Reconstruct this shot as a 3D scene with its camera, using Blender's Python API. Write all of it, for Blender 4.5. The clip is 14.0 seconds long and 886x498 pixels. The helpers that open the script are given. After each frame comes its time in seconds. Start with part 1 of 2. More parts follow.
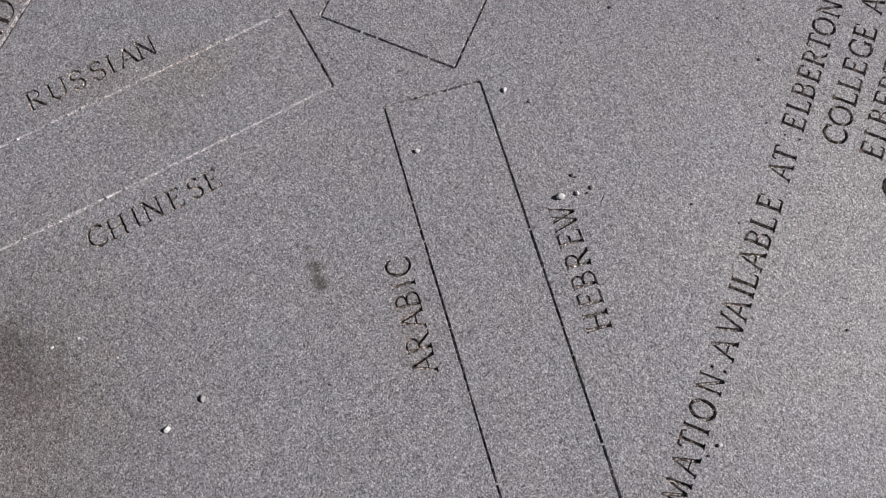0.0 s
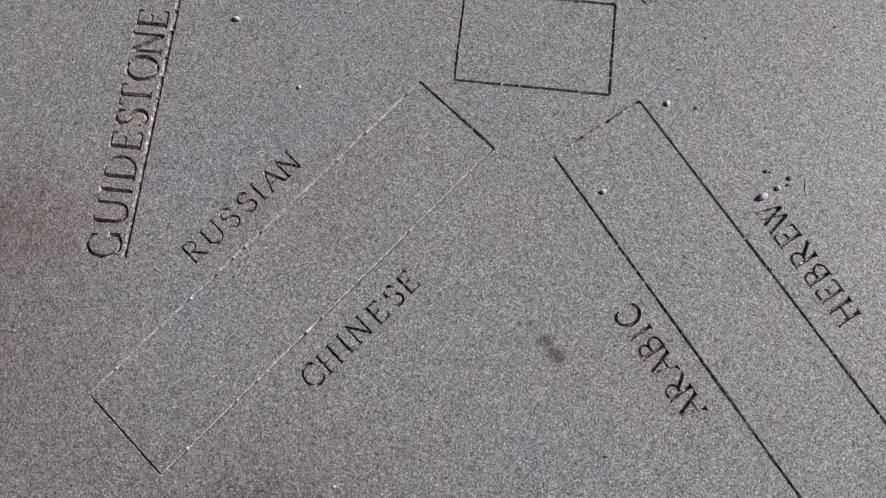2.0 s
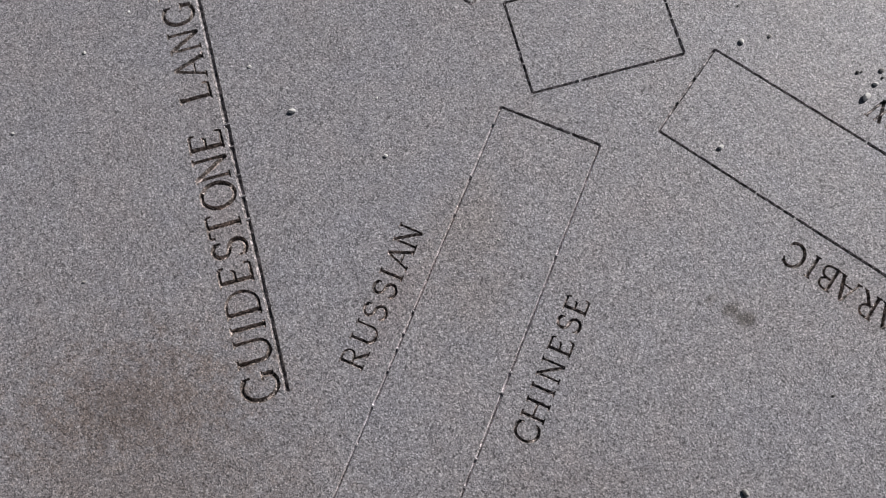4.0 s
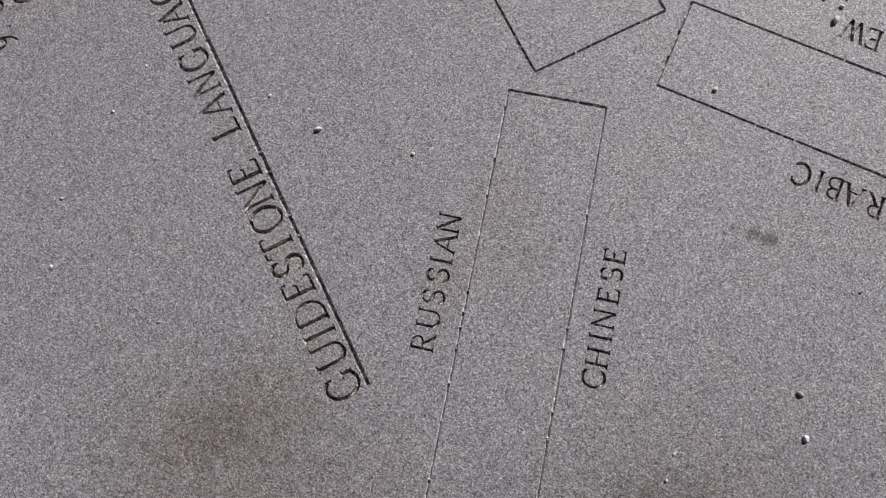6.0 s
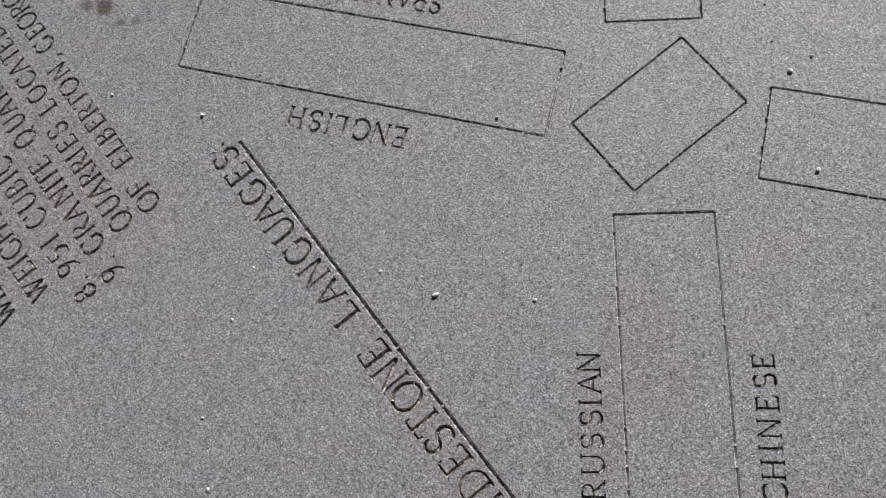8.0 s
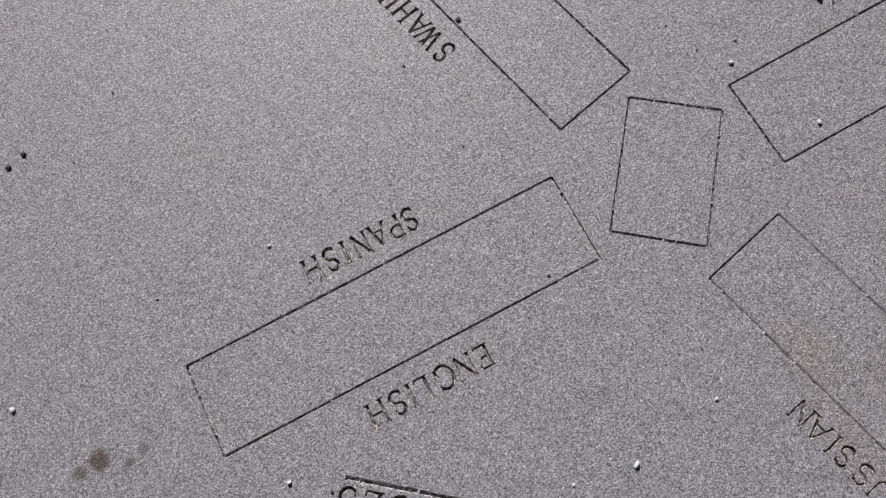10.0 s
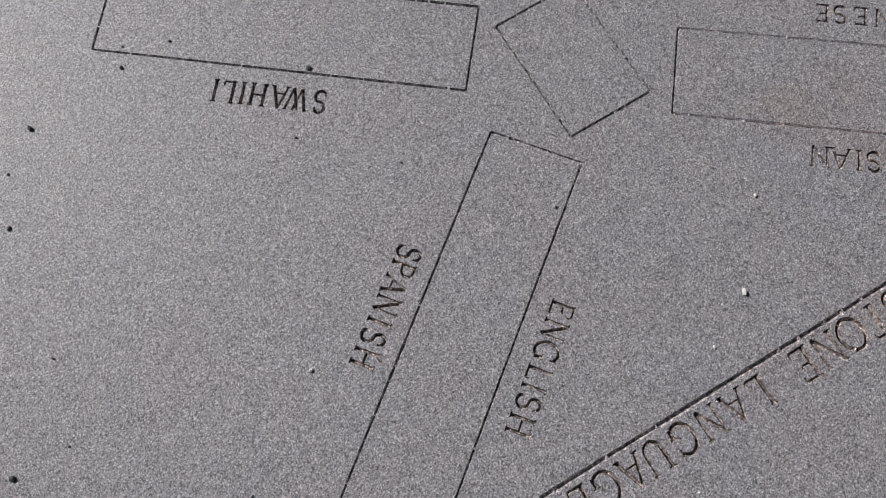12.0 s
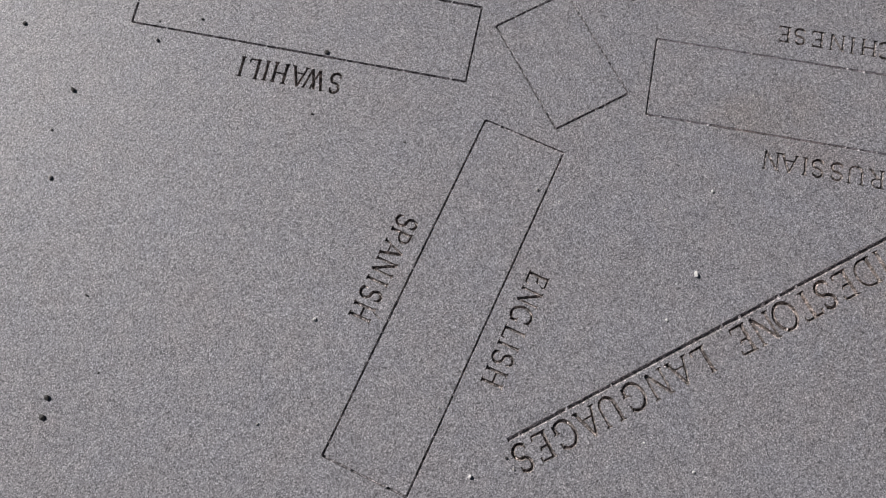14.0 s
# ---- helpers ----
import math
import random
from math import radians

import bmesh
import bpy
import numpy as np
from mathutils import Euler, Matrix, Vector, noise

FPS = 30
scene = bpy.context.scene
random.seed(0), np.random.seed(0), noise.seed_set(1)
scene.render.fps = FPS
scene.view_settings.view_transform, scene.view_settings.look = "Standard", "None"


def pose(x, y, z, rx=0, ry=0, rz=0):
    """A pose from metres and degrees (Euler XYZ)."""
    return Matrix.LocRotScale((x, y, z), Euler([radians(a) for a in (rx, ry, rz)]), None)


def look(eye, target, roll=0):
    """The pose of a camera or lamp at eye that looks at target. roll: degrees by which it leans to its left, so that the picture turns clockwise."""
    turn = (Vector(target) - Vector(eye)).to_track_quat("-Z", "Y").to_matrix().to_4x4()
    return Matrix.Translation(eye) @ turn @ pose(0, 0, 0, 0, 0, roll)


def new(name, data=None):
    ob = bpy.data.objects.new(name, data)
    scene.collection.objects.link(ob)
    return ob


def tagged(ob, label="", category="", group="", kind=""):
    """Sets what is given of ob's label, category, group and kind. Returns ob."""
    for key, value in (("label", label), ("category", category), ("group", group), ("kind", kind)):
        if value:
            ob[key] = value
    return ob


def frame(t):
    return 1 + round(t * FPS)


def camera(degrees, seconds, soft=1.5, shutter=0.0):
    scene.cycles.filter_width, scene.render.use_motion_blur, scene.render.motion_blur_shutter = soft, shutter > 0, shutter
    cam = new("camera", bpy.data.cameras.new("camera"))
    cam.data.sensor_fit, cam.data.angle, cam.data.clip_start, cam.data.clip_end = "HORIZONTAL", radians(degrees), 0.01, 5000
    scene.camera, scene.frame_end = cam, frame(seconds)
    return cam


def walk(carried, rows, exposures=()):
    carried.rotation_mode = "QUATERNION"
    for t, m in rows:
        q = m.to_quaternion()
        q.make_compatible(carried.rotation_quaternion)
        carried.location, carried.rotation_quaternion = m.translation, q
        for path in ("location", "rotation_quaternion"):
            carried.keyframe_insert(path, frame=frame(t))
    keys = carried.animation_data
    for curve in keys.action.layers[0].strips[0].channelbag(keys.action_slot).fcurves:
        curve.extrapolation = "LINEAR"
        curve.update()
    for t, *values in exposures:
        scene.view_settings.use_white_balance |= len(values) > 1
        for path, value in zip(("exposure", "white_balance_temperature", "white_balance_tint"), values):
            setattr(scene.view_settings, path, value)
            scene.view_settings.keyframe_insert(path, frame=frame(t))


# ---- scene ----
from mathutils.geometry import delaunay_2d_cdt

# ---- camera: held over the tablet, about 1.2 to 1.45 m above it ----
cam = camera(60.73, 14.0, soft=1.0)
ROWS = [
    (0.0, 0.8067, 0.0098, 1.2316, 15.13, -0.31, 74.90),
    (0.3, 0.7708, -0.0449, 1.2439, 14.48, -1.47, 72.46),
    (0.5, 0.7491, -0.0851, 1.2424, 14.82, -1.08, 69.35),
    (1.0, 0.6793, -0.2158, 1.2561, 12.91, 0.61, 62.89),
    (1.5, 0.6232, -0.2898, 1.2488, 12.93, 1.32, 59.87),
    (2.0, 0.5065, -0.2965, 1.2077, 13.30, 1.40, 58.57),
    (2.2, 0.4891, -0.2857, 1.1942, 12.95, 2.00, 58.58),
    (2.5, 0.3900, -0.2835, 1.2139, 11.75, 4.16, 58.35),
    (2.8, 0.3407, -0.3530, 1.2094, 11.90, 3.13, 55.05),
    (3.0, 0.2944, -0.4115, 1.2014, 11.84, 3.46, 51.06),
    (3.2, 0.2549, -0.4666, 1.1836, 13.11, 1.80, 45.20),
    (5.3, 0.1718, -0.5266, 1.2309, 11.08, 0.00, 32.10),
    (5.5, 0.1548, -0.5635, 1.2412, 11.59, -0.55, 30.18),
    (6.0, 0.1427, -0.5904, 1.2777, 11.80, 1.65, 25.91),
    (6.5, 0.1305, -0.5667, 1.3245, 11.35, 2.62, 23.59),
    (7.0, 0.1291, -0.5671, 1.3322, 12.99, 2.25, 22.51),
    (7.5, 0.0538, -0.5372, 1.3418, 13.55, 5.00, 21.09),
    (8.0, -0.0967, -0.4629, 1.3317, 13.71, 6.03, 14.10),
    (8.2, -0.1434, -0.4367, 1.3277, 14.35, 6.15, 10.76),
    (8.5, -0.2421, -0.3577, 1.3580, 12.53, 3.53, 7.01),
    (8.7, -0.2701, -0.3149, 1.3762, 12.37, 4.70, 4.74),
    (9.0, -0.3026, -0.2731, 1.3861, 13.42, 4.75, -1.06),
    (9.2, -0.3330, -0.2483, 1.3801, 14.70, 4.12, -4.93),
    (11.3, -0.6750, 0.0253, 1.3075, 13.61, 4.30, -62.34),
    (11.5, -0.6721, 0.0280, 1.3085, 14.20, 3.78, -64.54),
    (12.0, -0.7052, 0.0513, 1.3094, 14.47, 3.36, -68.19),
    (12.5, -0.7517, 0.0724, 1.3121, 13.59, 1.64, -67.92),
    (13.0, -0.7529, 0.0949, 1.3224, 13.76, 1.01, -67.69),
    (13.5, -0.7716, 0.0724, 1.3753, 13.91, 1.83, -66.29),
    (14.0, -0.7692, 0.0246, 1.4830, 13.36, 1.60, -64.88),
]
EXPOSURES = [(0.0, -0.29), (1.5, -0.34), (3.0, -0.39), (5.5, -0.35), (6.5, -0.30), (7.5, -0.27), (9.0, -0.16), (11.5, -0.33), (12.5, -0.38), (14.0, -0.39)]
walk(cam, [(t, pose(x, y, z, rx, ry, rz)) for t, x, y, z, rx, ry, rz in ROWS], EXPOSURES)

# ---- light: clear sky and a sun of middle height ----
SUN_AZIMUTH, SUN_HEIGHT = 79.0, 38.0      # degrees from +x towards +y; degrees above the horizon
world = bpy.data.worlds.new("daylight")
scene.world = world
world.use_nodes = True
sky = world.node_tree.nodes.new("ShaderNodeTexSky")
sky.sky_type = "NISHITA"
sky.sun_disc = False
sky.sun_elevation = radians(SUN_HEIGHT)
sky.sun_rotation = radians(90.0 - SUN_AZIMUTH)
back = world.node_tree.nodes["Background"]
back.inputs["Strength"].default_value = 0.018
world.node_tree.links.new(sky.outputs["Color"], back.inputs["Color"])
sun_data = bpy.data.lights.new("sun", "SUN")
sun_data.energy = 5.3
sun_data.angle = radians(0.55)
sun_data.color = (1.0, 0.958, 0.940)
sun = new("sun", sun_data)
toward = Vector((math.cos(radians(SUN_AZIMUTH)) * math.cos(radians(SUN_HEIGHT)), math.sin(radians(SUN_AZIMUTH)) * math.cos(radians(SUN_HEIGHT)), math.sin(radians(SUN_HEIGHT))))
sun.matrix_world = look(toward * 20, (0, 0, 0))


# ---- materials ----
class Shader:
    """A node material with short ways to add and join nodes."""

    def __init__(self, name):
        self.material = bpy.data.materials.new(name)
        self.material.use_nodes = True
        self.tree = self.material.node_tree
        self.surface = self.tree.nodes["Principled BSDF"]
        self.place = self.tree.nodes.new("ShaderNodeTexCoord").outputs["Object"]

    def join(self, value, socket):
        if hasattr(value, "is_output"):
            self.tree.links.new(value, socket)
        else:
            socket.default_value = value

    def noise(self, scale, detail=3.0, rough=0.55, where=None):
        n = self.tree.nodes.new("ShaderNodeTexNoise")
        self.join(where or self.place, n.inputs["Vector"])
        n.inputs["Scale"].default_value, n.inputs["Detail"].default_value, n.inputs["Roughness"].default_value = scale, detail, rough
        return n

    def cells(self, scale, where=None):
        n = self.tree.nodes.new("ShaderNodeTexVoronoi")
        self.join(where or self.place, n.inputs["Vector"])
        n.inputs["Scale"].default_value = scale
        return n

    def ramp(self, value, stops, smooth=False):
        n = self.tree.nodes.new("ShaderNodeValToRGB")
        self.join(value, n.inputs["Fac"])
        n.color_ramp.interpolation = "EASE" if smooth else "LINEAR"
        while len(n.color_ramp.elements) < len(stops):
            n.color_ramp.elements.new(0.5)
        for element, (at, shade) in zip(n.color_ramp.elements, stops):
            element.position = at
            element.color = (*shade, 1) if isinstance(shade, tuple) else (shade, shade, shade, 1)
        return n.outputs["Color"]

    def mix(self, amount, a, b, blend="MIX"):
        n = self.tree.nodes.new("ShaderNodeMix")
        n.data_type, n.blend_type = "RGBA", blend
        self.join(amount, n.inputs[0])
        self.join(a, n.inputs[6])
        self.join(b, n.inputs[7])
        return n.outputs[2]

    def sum(self, kind, a, b=0.0):
        n = self.tree.nodes.new("ShaderNodeMath")
        n.operation = kind
        self.join(a, n.inputs[0])
        self.join(b, n.inputs[1])
        return n.outputs[0]

    def bump(self, height, strength, distance):
        n = self.tree.nodes.new("ShaderNodeBump")
        self.join(height, n.inputs["Height"])
        n.inputs["Strength"].default_value, n.inputs["Distance"].default_value = strength, distance
        self.join(n.outputs["Normal"], self.surface.inputs["Normal"])

    def blot(self, x, y, rx, ry, turn, wobble, hard=0.5):
        """A blot on the stone, for stains and painted sheen alike: 1 in its middle, ragged at its rim."""
        m = self.tree.nodes.new("ShaderNodeMapping")
        m.vector_type = "TEXTURE"
        self.join(self.place, m.inputs["Vector"])
        m.inputs["Location"].default_value = (x, y, 0)
        m.inputs["Rotation"].default_value = (0, 0, radians(turn))
        m.inputs["Scale"].default_value = (rx, ry, 0.1)
        far = self.tree.nodes.new("ShaderNodeVectorMath")
        far.operation = "LENGTH"
        self.join(m.outputs["Vector"], far.inputs[0])
        ragged = self.sum("ADD", far.outputs["Value"], self.sum("MULTIPLY", self.sum("SUBTRACT", self.ragged, 0.5), wobble))
        return self.ramp(ragged, [(hard * 0.5, 1.0), (1.0, 0.0)], True)


def granite(name, worn, tone_low=(1.2, 1.17, 1.14), tone_high=(2.9, 2.82, 2.74), tone_from=0.38, tone_to=0.66):
    """Blue-grey fine-grained granite. worn: how strongly the tone of the cuts shows, 0 on the honed top, 1 in the cuts.
    """
    s = Shader(name)
    warp = s.noise(300, 2)
    bent = s.mix(0.002, s.place, warp.outputs["Color"], "ADD")
    grain = s.cells(550, bent)
    shade = s.tree.nodes.new("ShaderNodeSeparateColor")
    s.join(grain.outputs["Color"], shade.inputs["Color"])
    stone = s.ramp(shade.outputs["Red"], [(0.0, (0.05, 0.049, 0.054)), (0.14, (0.135, 0.132, 0.143)), (0.32, (0.23, 0.225, 0.241)), (0.62, (0.305, 0.299, 0.319)), (0.86, (0.41, 0.402, 0.425)), (1.0, (0.66, 0.647, 0.68))])
    fleck = s.ramp(s.noise(840, 2).outputs["Fac"], [(0.30, 0.15), (0.5, 1.0), (0.70, 2.0)])
    stone = s.mix(0.60, stone, fleck, "MULTIPLY")
    # clouds of warmer and bluer stone
    cloud = s.noise(5.5, 4, 0.6).outputs["Fac"]
    stone = s.mix(0.26, stone, s.ramp(cloud, [(0.33, (0.93, 0.97, 1.06)), (0.5, (1.0, 1.0, 1.0)), (0.68, (1.07, 0.985, 0.93))]), "MULTIPLY")
    patch = s.noise(24, 3, 0.6).outputs["Fac"]
    stone = s.mix(0.5, stone, s.ramp(patch, [(0.3, (0.92, 0.93, 0.97)), (0.5, (1.0, 1.0, 1.0)), (0.7, (1.07, 1.03, 1.01))]), "MULTIPLY")
    # old stains with a shape of their own, and two broad patches imitating sheen
    s.ragged = s.noise(38, 7, 0.82).outputs["Fac"]
    speck = s.ramp(s.noise(210, 3, 0.7).outputs["Fac"], [(0.36, 0.40), (0.62, 1.45)])     # dirt caught between the grains
    for x, y, rx, ry, turn, wobble, hard, amount, tone in STAINS_AND_SHEEN:
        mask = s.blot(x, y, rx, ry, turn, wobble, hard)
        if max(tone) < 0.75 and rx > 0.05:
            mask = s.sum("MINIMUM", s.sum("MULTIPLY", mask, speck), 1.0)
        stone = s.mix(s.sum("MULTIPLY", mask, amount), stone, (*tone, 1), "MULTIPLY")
    if worn:
        # mottled cut stone; dark end also deepens its shade, pale end paints lit flecks
        cut_tone = s.ramp(s.noise(140, 3).outputs["Fac"], [(tone_from, tone_low), (tone_to, tone_high)])
        stone = s.mix(worn, stone, cut_tone, "MULTIPLY")
    s.join(stone, s.surface.inputs["Base Color"])
    s.join(s.ramp(shade.outputs["Green"], [(0.0, 0.48), (1.0, 0.64)]), s.surface.inputs["Roughness"])
    s.surface.inputs["Specular IOR Level"].default_value = 0.5
    relief = s.sum("ADD", s.sum("MULTIPLY", shade.outputs["Blue"], 0.5), s.sum("MULTIPLY", s.noise(460, 3).outputs["Fac"], 0.9))
    s.bump(relief, 0.55 if not worn else 0.9, 0.0009)
    return s.material


SOOT, GREY = (0.42, 0.40, 0.37), (0.60, 0.57, 0.53)
STAINS_AND_SHEEN = [
    # x, y, half length, half width, turn, raggedness, hardness, strength, tone
    (0.505, -0.615, 0.17, 0.11, 25, 2.8, 0.15, 0.68, (0.60, 0.56, 0.51)),
    (0.47, -0.62, 0.09, 0.06, 10, 3.0, 0.1, 0.28, SOOT),
    (0.58, -0.64, 0.50, 0.36, 20, 1.8, 0.1, 0.52, (0.66, 0.57, 0.49)),
    # broad brown tone, which also stands for weaker sheen away from the sun
    (0.20, -0.98, 0.70, 0.42, 0, 1.2, 0.2, 0.45, (0.72, 0.66, 0.60)),
    (-0.20, -0.775, 0.26, 0.12, 50, 3.6, 0.1, 0.48, (0.70, 0.57, 0.46)),
    (-0.205, -0.80, 0.10, 0.05, 50, 3.2, 0.1, 0.28, SOOT),
    (-0.10, -0.90, 0.52, 0.38, 150, 2.2, 0.1, 0.48, (0.71, 0.62, 0.54)),
    (0.429, -0.113, 0.020, 0.012, 80, 2.6, 0.4, 0.70, GREY),
    (0.460, -0.113, 0.021, 0.014, 70, 2.4, 0.4, 0.85, SOOT),
    (0.488, -0.111, 0.026, 0.018, 30, 2.2, 0.5, 0.95, SOOT),
    (-1.133, 0.169, 0.027, 0.025, 0, 0.9, 0.8, 1.0, (0.36, 0.31, 0.26)),
    (-1.172, 0.164, 0.019, 0.018, 0, 1.0, 0.7, 0.8, (0.45, 0.38, 0.32)),
    (-1.085, 0.140, 0.019, 0.011, 10, 1.2, 0.7, 0.85, SOOT),
    (-1.054, 0.150, 0.016, 0.013, 30, 1.4, 0.7, 0.75, SOOT),
    (0.05, -0.25, 0.12, 0.09, 100, 1.6, 0.1, 0.3, (0.9, 0.74, 0.55)),
    (-1.10, -0.22, 0.42, 0.24, 142, 1.2, 0.2, 0.30, (0.97, 0.80, 0.72)),
    (0.60, 0.02, 0.14, 0.05, 0, 1.4, 0.1, 0.30, (0.95, 0.78, 0.66)),
    (0.03, -0.42, 0.16, 0.06, 104, 1.4, 0.1, 0.30, (0.95, 0.78, 0.66)),
    (-0.27, -0.47, 0.34, 0.06, 142, 1.4, 0.1, 0.25, (0.95, 0.80, 0.70)),
    # sheen towards the sun, put in as a paler patch of stone
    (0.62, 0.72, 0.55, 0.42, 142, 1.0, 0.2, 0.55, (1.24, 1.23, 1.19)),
    (0.13, -0.33, 0.10, 0.07, 60, 1.6, 0.1, 0.25, (0.9, 0.74, 0.55)),
]


def plain_stone(name, dark, light, scale):
    s = Shader(name)
    grain = s.noise(scale, 4, 0.7).outputs["Fac"]
    s.join(s.ramp(grain, [(0.3, dark), (0.7, light)]), s.surface.inputs["Base Color"])
    s.surface.inputs["Roughness"].default_value = 0.75
    s.bump(s.noise(scale * 1.5, 3).outputs["Fac"], 0.5, 0.0006)
    return s.material


def turf(name):
    s = Shader(name)
    stem = s.noise(160, 4, 0.7).outputs["Fac"]
    earth = s.noise(4, 5, 0.65).outputs["Fac"]
    green = s.ramp(stem, [(0.3, (0.035, 0.05, 0.015)), (0.7, (0.11, 0.13, 0.045))])
    soil = s.ramp(stem, [(0.3, (0.12, 0.075, 0.045)), (0.7, (0.24, 0.16, 0.10))])
    s.join(s.mix(s.ramp(earth, [(0.42, 0.0), (0.6, 1.0)]), green, soil), s.surface.inputs["Base Color"])
    s.surface.inputs["Roughness"].default_value = 0.95
    s.bump(stem, 0.8, 0.02)
    return s.material


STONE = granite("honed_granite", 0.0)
CUT = granite("cut_granite", 0.95, (0.46, 0.44, 0.43), (2.1, 2.04, 1.98), 0.42, 0.64)
# lit copy of CUT: its paler colour stands for sunlight in two grooves
LIT_CUT = granite("lit_cut_granite", 0.95, (1.45, 1.42, 1.39), (2.3, 2.25, 2.19), 0.36, 0.60)
RULED = granite("weathered_cut_granite", 1.0, (0.55, 0.53, 0.50), (2.1, 2.02, 1.94), 0.40, 0.64)
HEADING = granite("heading_cut_granite", 1.0, (0.48, 0.43, 0.38), (2.1, 1.92, 1.72), 0.42, 0.66)
# tan grime, with its dark end lowered to paint deeper shadow in the cuts
GRIMY_SHADED = granite("grimy_shaded_cut_granite", 1.0, (0.36, 0.33, 0.30), (2.1, 1.93, 1.74), 0.43, 0.66)
PALE = plain_stone("pale_quartz", (0.70, 0.69, 0.67), (0.90, 0.89, 0.87), 300)
CHIP = plain_stone("grey_chip", (0.26, 0.25, 0.24), (0.55, 0.53, 0.51), 350)
DARK = plain_stone("dark_chip", (0.03, 0.03, 0.03), (0.10, 0.095, 0.09), 350)
GRASS = turf("turf_and_soil")


def part(name, verts, faces, material, parent, label=""):
    mesh = bpy.data.meshes.new(name)
    mesh.from_pydata(verts, [], faces)
    mesh.materials.append(material)
    ob = new(name, mesh)
    ob.parent = parent
    return tagged(ob, label)


# ---- ground ----
ground_mesh = bpy.data.meshes.new("ground")
far = 400.0
ground_mesh.from_pydata([(-far, -far, -0.02), (far, -far, -0.02), (far, far, -0.02), (-far, far, -0.02)], [], [(0, 1, 2, 3)])
ground_mesh.materials.append(GRASS)
tagged(new("ground", ground_mesh), "thin grass and bare reddish soil round the tablet", "ground", kind="structure")

# ---- letter shapes: capitals of height 1, as strokes of a chisel ----
THICK, THIN, FINE = 0.136, 0.098, 0.072


def bow(cx, cy, rx, ry, a, b):
    n = max(4, int(abs(b - a) / 15))
    return [(cx + rx * math.cos(radians(a + (b - a) * k / n)), cy + ry * math.sin(radians(a + (b - a) * k / n))) for k in range(n + 1)]


def stem(x, weight=THICK):
    return [(weight, [(x, 0), (x, 1)]), (FINE, [(x - 0.12, 0.02), (x + 0.12, 0.02)]), (FINE, [(x - 0.12, 0.98), (x + 0.12, 0.98)])]


def foot(x, y=0.02, half=0.12):
    return [(FINE, [(x - half, y), (x + half, y)])]


def arm(x0, x1, y, tick):
    """A level arm that ends in a small serif."""
    return [(THIN, [(x0, y), (x1, y)]), (FINE, [(x1, y), (x1 + 0.015, y + tick)])]


def glyph(c):
    """The width of a sign and its strokes."""
    if c == "I":
        return 0.26, stem(0.13)
    if c == "H":
        return 0.80, stem(0.14) + stem(0.66) + [(THIN, [(0.14, 0.51), (0.66, 0.51)])]
    if c == "E":
        return 0.62, stem(0.14) + arm(0.14, 0.54, 0.96, -0.16) + arm(0.14, 0.42, 0.52, 0.10) + arm(0.14, 0.57, 0.04, 0.17)
    if c == "F":
        return 0.58, stem(0.14) + arm(0.14, 0.53, 0.96, -0.16) + arm(0.14, 0.42, 0.50, -0.10)
    if c == "L":
        return 0.60, stem(0.14) + arm(0.14, 0.56, 0.04, 0.18)
    if c == "T":
        return 0.70, [(THICK, [(0.35, 0), (0.35, 0.97)]), (THIN, [(0.05, 0.96), (0.65, 0.96)]), (FINE, [(0.05, 0.96), (0.03, 0.80)]), (FINE, [(0.65, 0.96), (0.67, 0.80)])] + foot(0.35)
    if c == "A":
        return 0.84, [(THIN, [(0.10, 0), (0.41, 1)]), (THICK, [(0.41, 1), (0.73, 0)]), (FINE, [(0.21, 0.34), (0.62, 0.34)])] + foot(0.10, half=0.10) + foot(0.73, half=0.11)
    if c == "V":
        return 0.82, [(THICK, [(0.09, 1), (0.40, 0)]), (THIN, [(0.40, 0), (0.72, 1)])] + foot(0.09, 0.98, 0.10) + foot(0.72, 0.98, 0.10)
    if c == "W":                           # two crossing Vs
        return 1.04, [(THICK, [(0.08, 1), (0.33, 0)]), (THIN, [(0.33, 0), (0.62, 1)]), (THICK, [(0.42, 1), (0.69, 0)]), (THIN, [(0.69, 0), (0.95, 1)])] + foot(0.08, 0.98, 0.09) + foot(0.95, 0.98, 0.09)
    if c == "M":
        return 0.98, [(THIN, [(0.12, 0), (0.18, 1)]), (THICK, [(0.18, 1), (0.49, 0.05)]), (THIN, [(0.49, 0.05), (0.80, 1)]), (THICK, [(0.80, 1), (0.86, 0)])] + foot(0.12) + foot(0.86)
    if c == "N":
        return 0.82, [(THIN, [(0.14, 0), (0.14, 1)]), (THICK, [(0.13, 1), (0.68, 0.0)]), (THIN, [(0.68, 0), (0.68, 1)]), (FINE, [(0.03, 0.98), (0.14, 0.98)])] + foot(0.14, half=0.10) + foot(0.68, 0.98, 0.10)
    if c == "O":
        return 0.86, [(THICK, bow(0.43, 0.5, 0.36, 0.49, 60, 300)), (THICK, bow(0.43, 0.5, 0.36, 0.49, -62, 62))]
    if c == "Q":
        return 0.90, [(THICK, bow(0.43, 0.5, 0.36, 0.49, 60, 300)), (THICK, bow(0.43, 0.5, 0.36, 0.49, -62, 62)), (THIN, [(0.48, 0.22), (0.62, 0.05), (0.80, -0.12)])]
    if c == "C":
        return 0.78, [(THICK, bow(0.43, 0.5, 0.36, 0.49, 48, 312)), (FINE, [(0.67, 0.97), (0.69, 0.72)]), (FINE, [(0.67, 0.10), (0.71, 0.24)])]
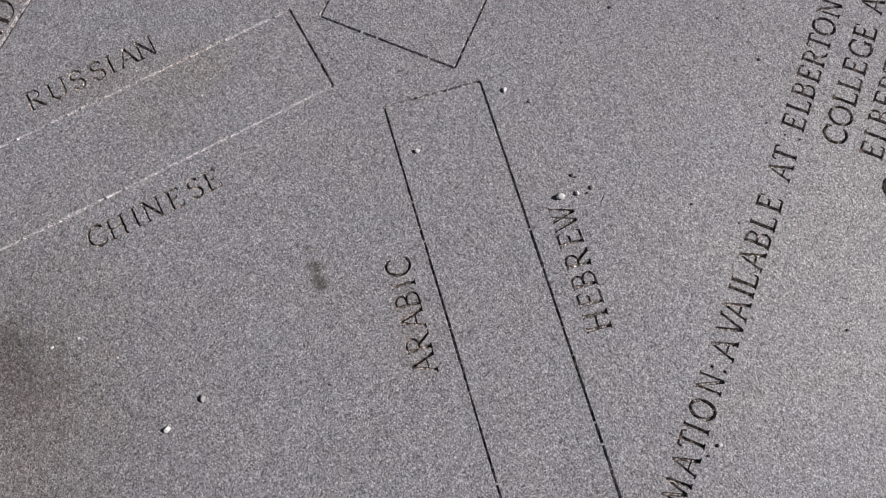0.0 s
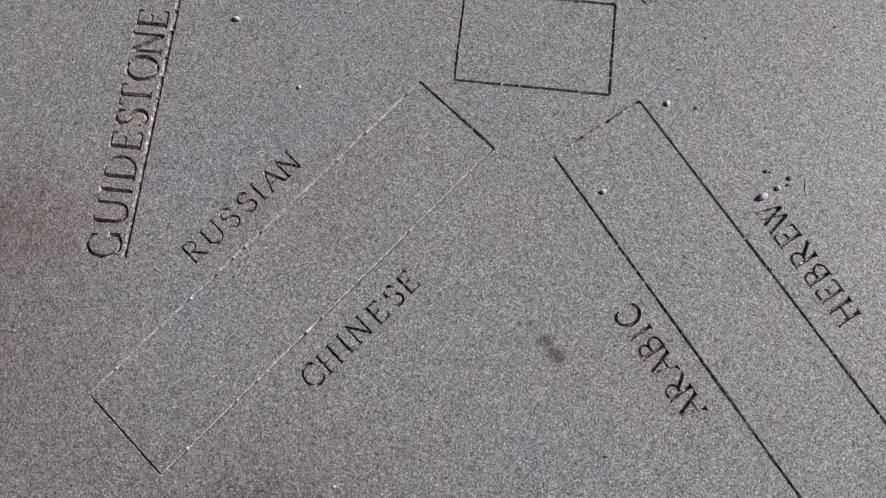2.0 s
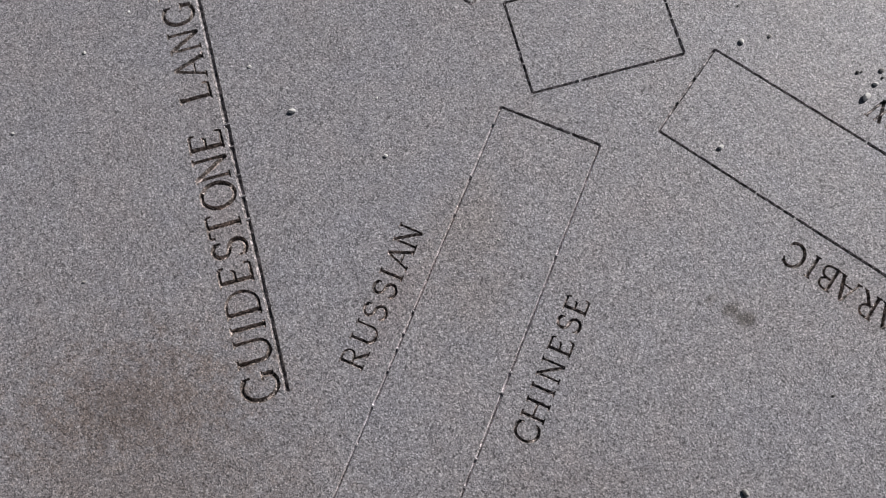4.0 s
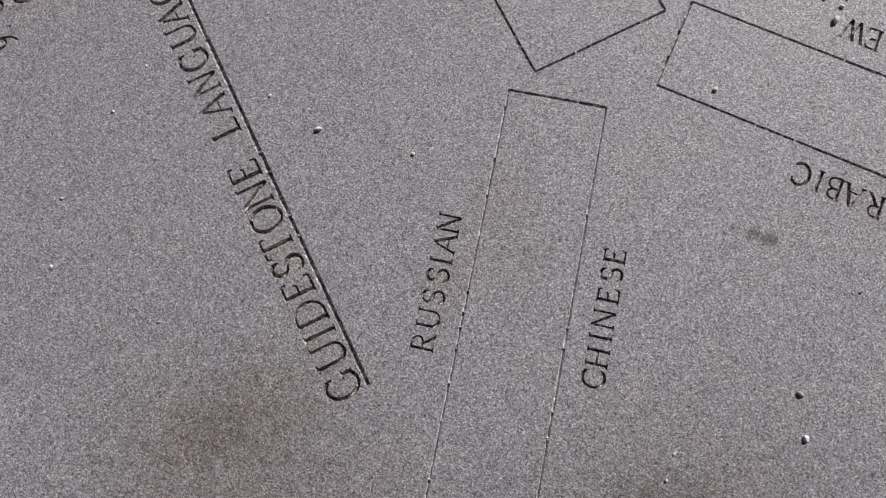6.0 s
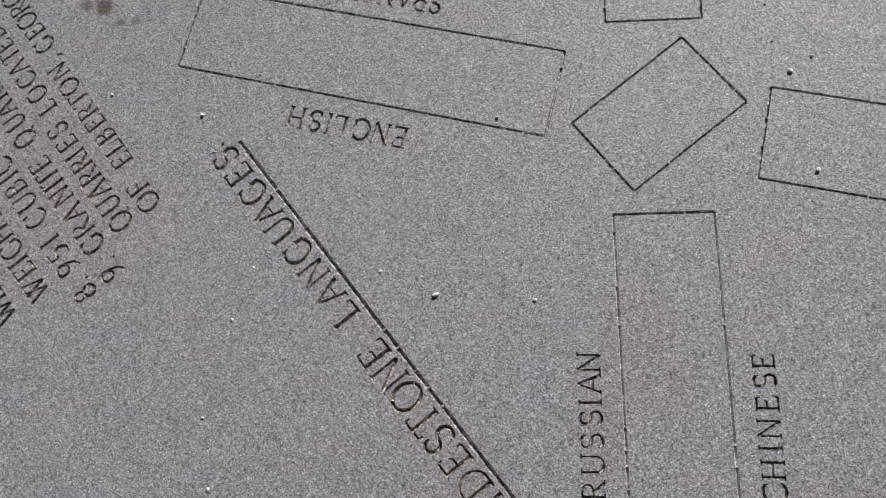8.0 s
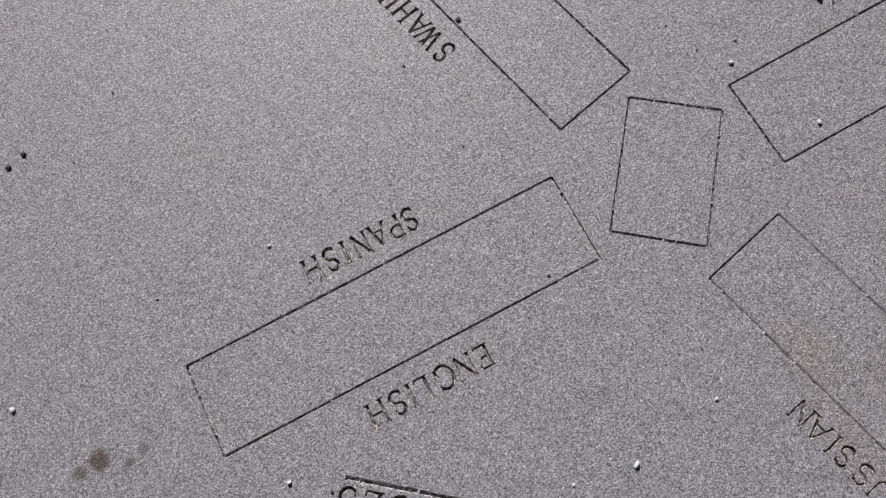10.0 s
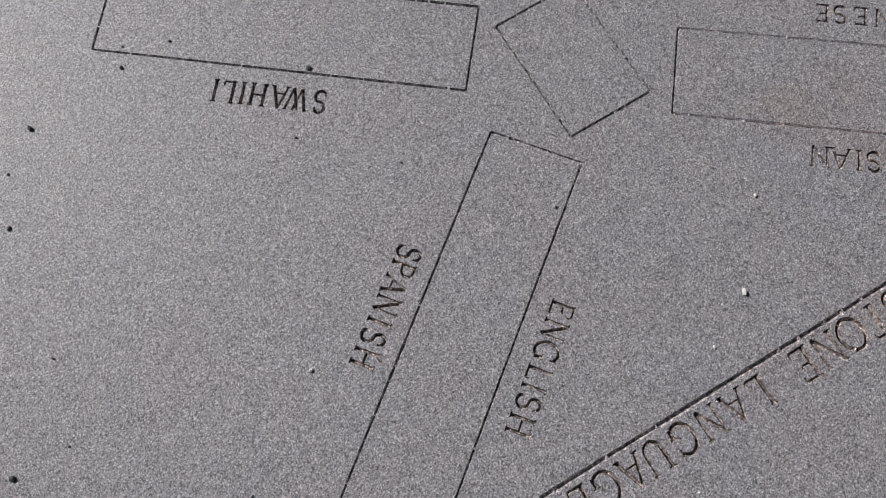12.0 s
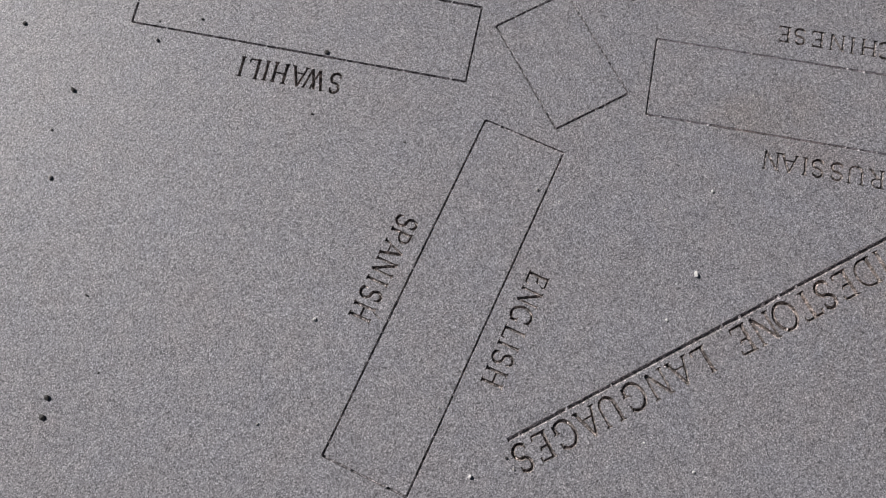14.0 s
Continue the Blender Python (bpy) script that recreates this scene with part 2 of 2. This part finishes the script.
    if c == "G":
        return 0.84, [(THICK, bow(0.43, 0.5, 0.36, 0.49, 48, 305)), (FINE, [(0.67, 0.97), (0.69, 0.72)]), (THICK, [(0.69, 0.06), (0.69, 0.38)]), (FINE, [(0.56, 0.39), (0.80, 0.39)])]
    if c == "D":
        return 0.82, stem(0.14) + [(THIN, [(0.14, 0.97), (0.36, 0.97)] + bow(0.36, 0.5, 0.36, 0.47, 75, -75) + [(0.36, 0.03), (0.14, 0.03)])]
    if c == "P":
        return 0.64, stem(0.14) + [(THIN, [(0.14, 0.97), (0.30, 0.97)] + bow(0.31, 0.72, 0.25, 0.25, 80, -80) + [(0.30, 0.47), (0.14, 0.47)])]
    if c == "R":
        return 0.74, stem(0.14) + [(THIN, [(0.14, 0.97), (0.30, 0.97)] + bow(0.31, 0.73, 0.24, 0.24, 80, -80) + [(0.30, 0.49), (0.14, 0.49)]), (THICK, [(0.31, 0.49), (0.64, 0.0)])] + foot(0.66, half=0.08)
    if c == "B":
        return 0.70, stem(0.14) + [(THIN, [(0.14, 0.97), (0.30, 0.97)] + bow(0.30, 0.75, 0.22, 0.22, 80, -80) + [(0.28, 0.53), (0.14, 0.53)]), (THIN, [(0.30, 0.53)] + bow(0.33, 0.28, 0.26, 0.25, 80, -80) + [(0.30, 0.03), (0.14, 0.03)])]
    if c == "S":
        return 0.62, [(THICK, bow(0.31, 0.745, 0.21, 0.235, 35, 245) + bow(0.30, 0.27, 0.24, 0.25, 65, -145)), (FINE, [(0.49, 0.95), (0.50, 0.74)]), (FINE, [(0.09, 0.26), (0.10, 0.06)])]
    if c == "U":
        return 0.82, [(THICK, [(0.15, 1), (0.15, 0.4)] + bow(0.42, 0.32, 0.27, 0.31, 180, 270)), (THIN, bow(0.42, 0.32, 0.27, 0.31, 265, 360) + [(0.69, 0.4), (0.69, 1)])] + foot(0.15, 0.98) + foot(0.69, 0.98, 0.10)
    if c == "1":
        return 0.36, stem(0.18)
    if c == "2":
        return 0.66, [(THICK, bow(0.31, 0.73, 0.24, 0.25, 160, -20) + [(0.42, 0.42), (0.08, 0.05)]), (THIN, [(0.08, 0.05), (0.58, 0.05)]), (FINE, [(0.58, 0.05), (0.61, 0.20)])]
    if c == "5":
        return 0.62, [(THIN, [(0.16, 0.96), (0.52, 0.96)]), (THIN, [(0.16, 0.96), (0.12, 0.56)]), (THICK, [(0.12, 0.54)] + bow(0.29, 0.32, 0.25, 0.30, 110, -140))]
    if c == "8":
        return 0.64, [(THIN, bow(0.32, 0.75, 0.20, 0.23, 0, 240)), (THIN, bow(0.32, 0.75, 0.20, 0.23, 230, 365)), (THICK, bow(0.32, 0.27, 0.25, 0.26, 0, 240)), (THICK, bow(0.32, 0.27, 0.25, 0.26, 230, 365))]
    if c == "9":
        return 0.68, [(THICK, bow(0.33, 0.70, 0.24, 0.27, 30, 240)), (THICK, bow(0.33, 0.70, 0.24, 0.27, 230, 395)), (THIN, [(0.57, 0.72), (0.54, 0.42), (0.40, 0.12), (0.22, -0.04), (0.10, -0.07)])]
    if c == ".":
        return 0.26, [(0.13, [(0.06, 0.05), (0.18, 0.05)])]
    if c == ",":
        return 0.26, [(0.11, [(0.15, 0.08), (0.13, -0.04), (0.05, -0.16)])]
    if c == ":":
        return 0.26, [(0.12, [(0.06, 0.12), (0.18, 0.12)]), (0.12, [(0.06, 0.62), (0.18, 0.62)])]
    return 0.42, []


# ---- the drawing on the tablet: words and lines, in metres ----
U = 142.4                # the way the lines of writing run
WORDS = [
    # word, start of the foot line, way, breadth of a square sign in mm, height in mm, middles of its letters along the line in mm
    ("RUSSIAN", 0.0536, -0.5316, 103.6, 47.0, 39, "11 52 90 128 154 186 222"),
    ("CHINESE", 0.3355, -0.4663, 103.6, 44.5, 38, "15 50 84 116 156 194 226"),
    ("ARABIC", 0.6880, 0.0429, 180.0, 44.9, 41, "23 59 98 132 159 191"),
    ("HEBREW", 0.6883, 0.3372, 180.0, 44.8, 42, "17 56 90 126 164 202"),
    ("ENGLISH", -0.4337, 0.0349, 180.0, 46.9, 43, "13 51 91 132 157 184 224"),
    ("SPANISH", -0.4334, 0.3242, 179.4, 44.9, 45, "15 46 79 117 149 178 217"),
    ("SWAHILI", -0.2098, 0.5712, 103.4, 44.7, 47, "10 56 90 132 163 190 218"),
    ("GUIDESTONE", -0.0169, -0.6432, 142.4, 60.3, 57, "29 84 123 164 212 256 298 349 398 445"),
    ("LANGUAGES", -0.4254, -0.3289, 142.4, 56.1, 54, "21 69 119 172 227 273 323 370 416"),
    ("INFORMATION:", 0.9695, 0.3695, U, 39.7, 42, "-190 -158 -115 -82 -46 -1 43 79 102 133 178 205"),
    ("AVAILABLE", 0.7936, 0.5086, U, 43.6, 43, "17 57 88 119 142 180 218 250 287"),
    ("AT", 0.5314, 0.7102, U, 41.7, 42, "21 53"),
    ("ELBERTON", 0.4445, 0.7737, U, 44.8, 41, "11 46 80 114 150 183 218 260"),
    ("COLLEGE", 0.4931, 0.8284, U, 47.3, 41, "21 60 99 130 166 206 241"),
    ("AVENUE", 0.2652, 1.0007, U, 40.1, 41, ""),
    ("ELBERTON", 0.5383, 0.8794, U, 44.8, 41, "22 58 92 126 162 195 230 272"),
    ("OF", -0.8710, -0.2070, U, 47.7, 44, "16 53"),
    ("ELBERTON,", -0.9566, -0.1356, U, 44.9, 43, "11 44 78 115 149 183 221 265 298"),
    ("GEORGIA", -1.2044, 0.0659, U, 43.3, 43, "21 60 95 131 162 184 216"),
    ("QUARRIES", -0.9121, -0.2558, U, 44.9, 46, "16 58 98 136 170 194 225 263"),
    ("LOCATED", -1.1491, -0.0654, U, 41.7, 43, "17 58 101 136 171 200 238"),
    ("9.", -0.8934, -0.3571, U, 42.7, 44, "16 41"),
    ("GRANITE", -0.9511, -0.3100, U, 45.0, 46, "16 55 93 140 170 192 225"),
    ("QUARRIED", -1.1705, -0.1349, U, 40.8, 46, "15 60 97 137 171 195 222 258"),
    ("8.", -0.9300, -0.4072, U, 44.4, 44, "18 43"),
    ("951", -0.9850, -0.3672, U, 44.6, 44, "16 52 84"),
    ("CUBIC", -1.0862, -0.2865, U, 46.5, 46, "14 56 95 124 155"),
    ("FEET", -1.2451, -0.1577, U, 46.6, 46, ""),
    ("WEIGHT", -1.0389, -0.4146, U, 46.8, 45, "7 51 76 108 146 186"),
    ("2,", -1.2248, -0.2718, U, 49.5, 45, ""),
    ("WIDE", -1.0905, -0.4687, U, 46.6, 45, "1 30 59 97"),
    ("2", -1.1112, -0.5386, U, 53.0, 45, ""),
]
RECTANGLES = [
    # corner, way of the first side, its length, length of the other side (to the left of the way)
    (0.0, 0.0, 51.85, 0.2680, 0.1730),
    (-0.0281, -0.0509, -75.89, 0.7460, 0.1765),
    (0.2068, 0.0696, 1.30, 0.7570, 0.1787),
    (-0.1784, 0.0713, 180.0, 0.7510, -0.1775),
    (-0.1170, 0.3231, 103.3, 0.7480, -0.1797),
]
SCRATCHES = [(0.4631, 0.3978, 0.4769, 0.3860), (-0.6445, 0.2799, -0.6487, 0.2635)]
RING = (0.5892, 0.9018, 0.033)
HEADING_RULE = (-0.0178, -0.6297, 142.20, 0.9327)

chisel = random.Random(7)
cuts = []                # one entry a letter or line: its strokes as (half width, depth, share of flat bed, points)


def fine_points(points, step):
    """The same line with points no farther apart than step."""
    out = [points[0]]
    for a, b in zip(points, points[1:]):
        n = max(1, math.ceil((b - a).length / step))
        out += [a + (b - a) * k / n for k in range(1, n + 1)]
    return out


def add_line(x0, y0, x1, y1, width, depth, gaps, floor=0.10):
    a, b = Vector((x0, y0)), Vector((x1, y1))
    way, end, at, strokes = (b - a).normalized(), (b - a).length, 0.0, []
    while at < end - 0.012:
        stop = min(end, at + chisel.expovariate(1.0 / gaps) + 0.02)
        stop = end if end - stop < 0.02 else stop
        aside = Vector((-way.y, way.x)) * chisel.uniform(-0.0003, 0.0003)
        strokes.append((width / 2 * chisel.uniform(0.86, 1.08), depth, floor, fine_points([a + way * at + aside, a + way * stop + aside], 0.006)))
        at = stop + chisel.uniform(0.0004, 0.0034)
    cuts.append(strokes)
    return len(cuts) - 1


def add_letter(sign, x, y, way, sx, height):
    c, s = math.cos(radians(way)), math.sin(radians(way))
    strokes = []
    for weight, points in glyph(sign)[1]:
        line = [Vector((x + c * px * sx - s * py * height, y + s * px * sx + c * py * height)) for px, py in points]
        half = weight * height * (0.50 if height > 0.05 else 0.52)
        # blasted out with a flat bed between steep walls
        strokes.append((half, half * 2.3, 0.42, fine_points(line, 0.0030)))
    cuts.append(strokes)
    return len(cuts) - 1


tablet = tagged(new("granite_tablet"), "large grey granite tablet with cut words set in the ground", "stone tablet")
GAP = 0.09               # room between letters
inscriptions = []        # (word, indices of its letters)
for word, x, y, way, breadth, height, middles in WORDS:
    sx, height = breadth / 1000, height / 1000
    middles = [float(m) / 1000 for m in middles.split()]
    if not middles:                        # evenly set
        at = 0.0
        for ch in word:
            middles.append(at + glyph(ch)[0] * sx / 2)
            at += (glyph(ch)[0] + GAP) * sx
    found = []
    for ch, middle in zip(word, middles):
        at = middle - glyph(ch)[0] * sx / 2
        lift = chisel.uniform(-0.012, 0.012) * height
        lx = x + math.cos(radians(way)) * at - math.sin(radians(way)) * lift
        ly = y + math.sin(radians(way)) * at + math.cos(radians(way)) * lift
        found.append((ch, add_letter(ch, lx, ly, way + chisel.uniform(-1.0, 1.0), sx, height * chisel.uniform(0.98, 1.02))))
    inscriptions.append((word, found))
outlines = []
for x, y, way, a, b in RECTANGLES:
    c, s = math.cos(radians(way)), math.sin(radians(way))
    p = [(x, y), (x + c * a, y + s * a), (x + c * a - s * b, y + s * a + c * b), (x - s * b, y + c * b)]
    outlines.append([add_line(*p[k], *p[(k + 1) % 4], 0.0053, 0.0056, 0.060, 0.42) for k in range(4)])
ring = [Vector((RING[0] + RING[2] * math.cos(radians(a)), RING[1] + RING[2] * math.sin(radians(a)))) for a in range(0, 361, 12)]
cuts.append([(0.0045, 0.007, 0.4, ring[:17]), (0.0045, 0.007, 0.4, ring[14:])])
ring_cut = len(cuts) - 1
scratches = []
for x0, y0, x1, y1 in SCRATCHES:
    bend = Vector(((x0 + x1) / 2 + 0.0006, (y0 + y1) / 2))
    cuts.append([(0.0011, 0.0022, 0.2, [Vector((x0, y0)), bend, Vector((x1, y1))])])
    scratches.append(len(cuts) - 1)
rx, ry, rway, rlen = HEADING_RULE
rule = add_line(rx, ry, rx + rlen * math.cos(radians(rway)), ry + rlen * math.sin(radians(rway)), 0.0096, 0.0072, 0.10, 0.40)


# ---- carve: one net of triangles over the whole top, with the cuts sunk into it ----
def carve():
    S = 1000.0
    coords, edges, polygons, owner, beds = [], [], [], [], []
    for k, strokes in enumerate(cuts):
        for half, depth, floor, points in strokes:
            n = len(points)
            left, right, rails = [], [], ([], [])
            for i, p in enumerate(points):
                before, after = points[max(0, i - 1)], points[min(n - 1, i + 1)]
                d = (after - before).normalized()
                side = Vector((-d.y, d.x)) * half
                left.append(p + side * chisel.uniform(0.84, 1.16))
                right.append(p - side * chisel.uniform(0.84, 1.16))
                # the flat bed stops short of both ends
                q = p + d * half * 0.7 if i == 0 else p - d * half * 0.7 if i == n - 1 else p
                rails[0].append(q + side * floor * chisel.uniform(0.8, 1.15))
                rails[1].append(q - side * floor * chisel.uniform(0.8, 1.15))
            base = len(coords)
            loop = right + left[::-1]
            coords += [Vector((q.x * S, q.y * S)) for q in loop]
            polygons.append(list(range(base, base + len(loop))))
            owner.append(k)
            for rail in rails:
                base = len(coords)
                coords += [Vector((q.x * S, q.y * S)) for q in rail]
                edges += [(base + i, base + i + 1) for i in range(n - 1)]
            bed = np.array([(q.x * S, q.y * S) for q in [(u + v) / 2 for u, v in zip(*rails)]])
            beds.append((half * S, depth * S, floor, bed))
    turn = Matrix.Rotation(radians(U - 180), 2)
    corners = [Vector((-0.12, 0.14)) + turn @ Vector(c) for c in ((-1.95, -1.75), (1.95, -1.75), (1.95, 1.75), (-1.95, 1.75))]
    base = len(coords)
    coords += [c * S for c in corners]
    edges += [(base + i, base + (i + 1) % 4) for i in range(4)]
    verts, _, faces, _, _, origin = delaunay_2d_cdt(coords, edges, polygons, 0, 1e-4, True)
    xy = np.array([(v.x, v.y) for v in verts])
    z = np.zeros(len(xy))
    for half, depth, floor, bed in beds:
        lo, hi = bed.min(0) - half * 1.3, bed.max(0) + half * 1.3
        near = np.nonzero(((xy >= lo) & (xy <= hi)).all(1))[0]
        if not len(near):
            continue
        a, b = bed[:-1], bed[1:]
        d = b - a
        rel = xy[near][:, None] - a[None]
        along = np.clip((rel * d).sum(2) / np.maximum((d * d).sum(1), 1e-9), 0, 1)
        gap = np.linalg.norm(rel - along[..., None] * d, axis=2).min(1)
        z[near] = np.minimum(z[near], -depth * np.clip((1.0 - gap / half) / (1.0 - floor), 0, 1))
    inside = [bool(o) for o in origin]
    for face, cut in zip(faces, inside):
        if not cut:
            z[list(face)] = 0.0
    z *= 1.0 + 0.16 * np.array([chisel.uniform(-1, 1) for _ in z])
    places = np.c_[xy, z] / S
    top, pieces = [], {}
    for face, from_ in zip(faces, origin):
        if from_:
            pieces.setdefault(owner[from_[0]], []).append(face)
        else:
            top.append(face)
    return places, top, pieces, corners


def subset(places, faces):
    used = sorted({v for f in faces for v in f})
    back = {v: i for i, v in enumerate(used)}
    return [tuple(places[v]) for v in used], [tuple(back[v] for v in f) for f in faces]


places, top, pieces, corners = carve()
verts, faces = subset(places, top)
# the sides of the slab go down from its four corners
ring = []
for c in corners:
    ring.append(min(range(len(verts)), key=lambda i: (verts[i][0] - c.x) ** 2 + (verts[i][1] - c.y) ** 2))
low = len(verts)
verts += [(c.x, c.y, -0.18) for c in corners]
for i in range(4):
    j = (i + 1) % 4
    faces.append((ring[i], low + i, low + j, ring[j]))
faces.append((low + 3, low + 2, low + 1, low))
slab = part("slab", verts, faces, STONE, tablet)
for word, letters in inscriptions:
    inscription = new("inscription")
    inscription.parent = tablet
    tagged(inscription, f"word {word} cut into the granite")
    for sign, k in letters:
        if k in pieces:
            part("letter", *subset(places, pieces[k]), HEADING if word in ("GUIDESTONE", "LANGUAGES") else GRIMY_SHADED, inscription)
for lines, inside in zip(outlines, (CUT, LIT_CUT, CUT, CUT, CUT)):
    outline = new("stone_outline")
    outline.parent = tablet
    tagged(outline, "rectangle of fine cut lines")
    for n, k in enumerate(lines):          # only the long lines take the painted sunlit tone
        part("groove", *subset(places, pieces[k]), CUT if n % 2 else inside, outline)
part("ring_groove", *subset(places, pieces[ring_cut]), GRIMY_SHADED, tablet, "dark round cut beside the small lettering")
for k in scratches:
    part("scratch", *subset(places, pieces[k]), GRIMY_SHADED, tablet, "small dark scratch in the stone")
part("underline", *subset(places, pieces[rule]), RULED, tablet, "broad cut line under the heading")


# ---- loose pebbles and chips ----
def pebble_mesh(name, seed, material, flat):
    rng = random.Random(seed)
    bm = bmesh.new()
    bmesh.ops.create_icosphere(bm, subdivisions=2, radius=0.5)
    for _ in range(5):                     # broken faces
        n = Vector((rng.uniform(-1, 1), rng.uniform(-1, 1), rng.uniform(-0.4, 1))).normalized()
        cut = rng.uniform(0.26, 0.42)
        for v in bm.verts:
            over = v.co.dot(n) - cut
            if over > 0:
                v.co -= n * over * 0.9
    for v in bm.verts:
        v.co *= 1 + 0.10 * noise.noise(v.co * 3.1 + Vector((seed, 0, 0)))
        v.co.x *= 1.15
        v.co.z = (v.co.z + 0.42) * flat
        v.co.z = max(v.co.z, -0.01)
    mesh = bpy.data.meshes.new(name)
    bm.to_mesh(mesh)
    bm.free()
    mesh.materials.append(material)
    return mesh


KINDS = {
    "w": ("pale quartz pebble lying loose on the granite tablet", [pebble_mesh("pebble", s, PALE, 0.85) for s in (1, 2, 3)]),
    "g": ("small grey stone chip lying on the granite tablet", [pebble_mesh("pebble", s, CHIP, 0.75) for s in (4, 5, 6)]),
    "d": ("dark crumb of stone lying on the granite tablet", [pebble_mesh("pebble", s, DARK, 0.7) for s in (7, 8, 9)]),
}
PEBBLES = """
d 0.412 0.717 4, d 0.268 0.614 4, d 0.187 0.760 4, w 0.910 0.442 8, d 0.921 0.419 5, d 0.167 0.413 5, w -0.205 -0.162 5, d 0.089 -0.631 4, d -0.263 0.995 5
d 0.442 0.740 4, d 0.457 0.762 4, d 0.574 0.603 4, d 0.313 0.806 4, d -0.785 -0.069 6, g -0.798 -0.090 6
w 0.232 0.286 10, g 0.264 0.323 7, w 0.304 0.106 9, w 0.230 0.133 4, w 0.451 0.321 15, d 0.417 0.353 6, d 0.422 0.358 5, w 0.451 0.352 8, g 0.447 0.380 9, d 0.455 0.369 5
g 0.627 -0.333 12, w 0.660 -0.395 12, w 0.479 -0.510 6, w 0.483 -0.553 6, w 0.527 -0.453 4, d 0.658 -0.132 5, w 0.695 -0.029 4, d 0.521 0.536 5, d 0.292 0.749 6, d 0.120 0.521 6, d 0.793 0.709 5, d 0.193 0.706 5, d 0.191 0.339 4
w -0.610 -0.690 7, w -0.658 -0.576 6, g -0.390 -0.691 6, w -0.305 -0.266 12, w -0.130 -0.235 7, w -0.414 -0.246 6, g -0.003 -0.836 6, w 0.024 -0.343 4, w 0.103 -0.238 4
w -0.660 -0.395 6, w -0.650 -0.292 5, w -0.845 -0.021 9, g -0.844 -0.117 5, g -0.676 -0.101 5, g -0.275 0.089 7, w -0.279 0.039 4
w -1.246 0.326 11, w -0.704 0.382 8, g -0.931 0.389 6, d -0.294 0.382 5, g -0.755 0.086 5, d -0.647 0.138 4, w -1.046 -0.016 7, d -1.209 0.518 5, d -0.570 -0.030 5
d -0.482 1.085 12, g -0.304 0.977 9, d -0.219 0.911 6, d -0.178 0.625 10, d -0.318 0.588 6, g -0.580 1.079 7, g -0.673 1.024 10, d -0.855 0.823 6, d -0.978 0.721 5, d -1.062 0.788 11, d -1.098 0.776 12, d -0.391 1.267 9
"""
rng = random.Random(11)
for entry in PEBBLES.replace("\n", ",").split(","):
    if not entry.strip():
        continue
    kind, x, y, size = entry.split()
    label, meshes = KINDS[kind]
    ob = new("pebble", rng.choice(meshes))
    size = float(size) / 1000 * (1.0 if float(size) > 5 else 0.9)
    ob.matrix_world = pose(float(x), float(y), 0.0, 0, 0, rng.uniform(0, 360)) @ Matrix.Diagonal((size, size * rng.uniform(0.75, 1.0), size * rng.uniform(0.8, 1.0), 1))
    tagged(ob, label, "pebble", "loose pebbles on the tablet")
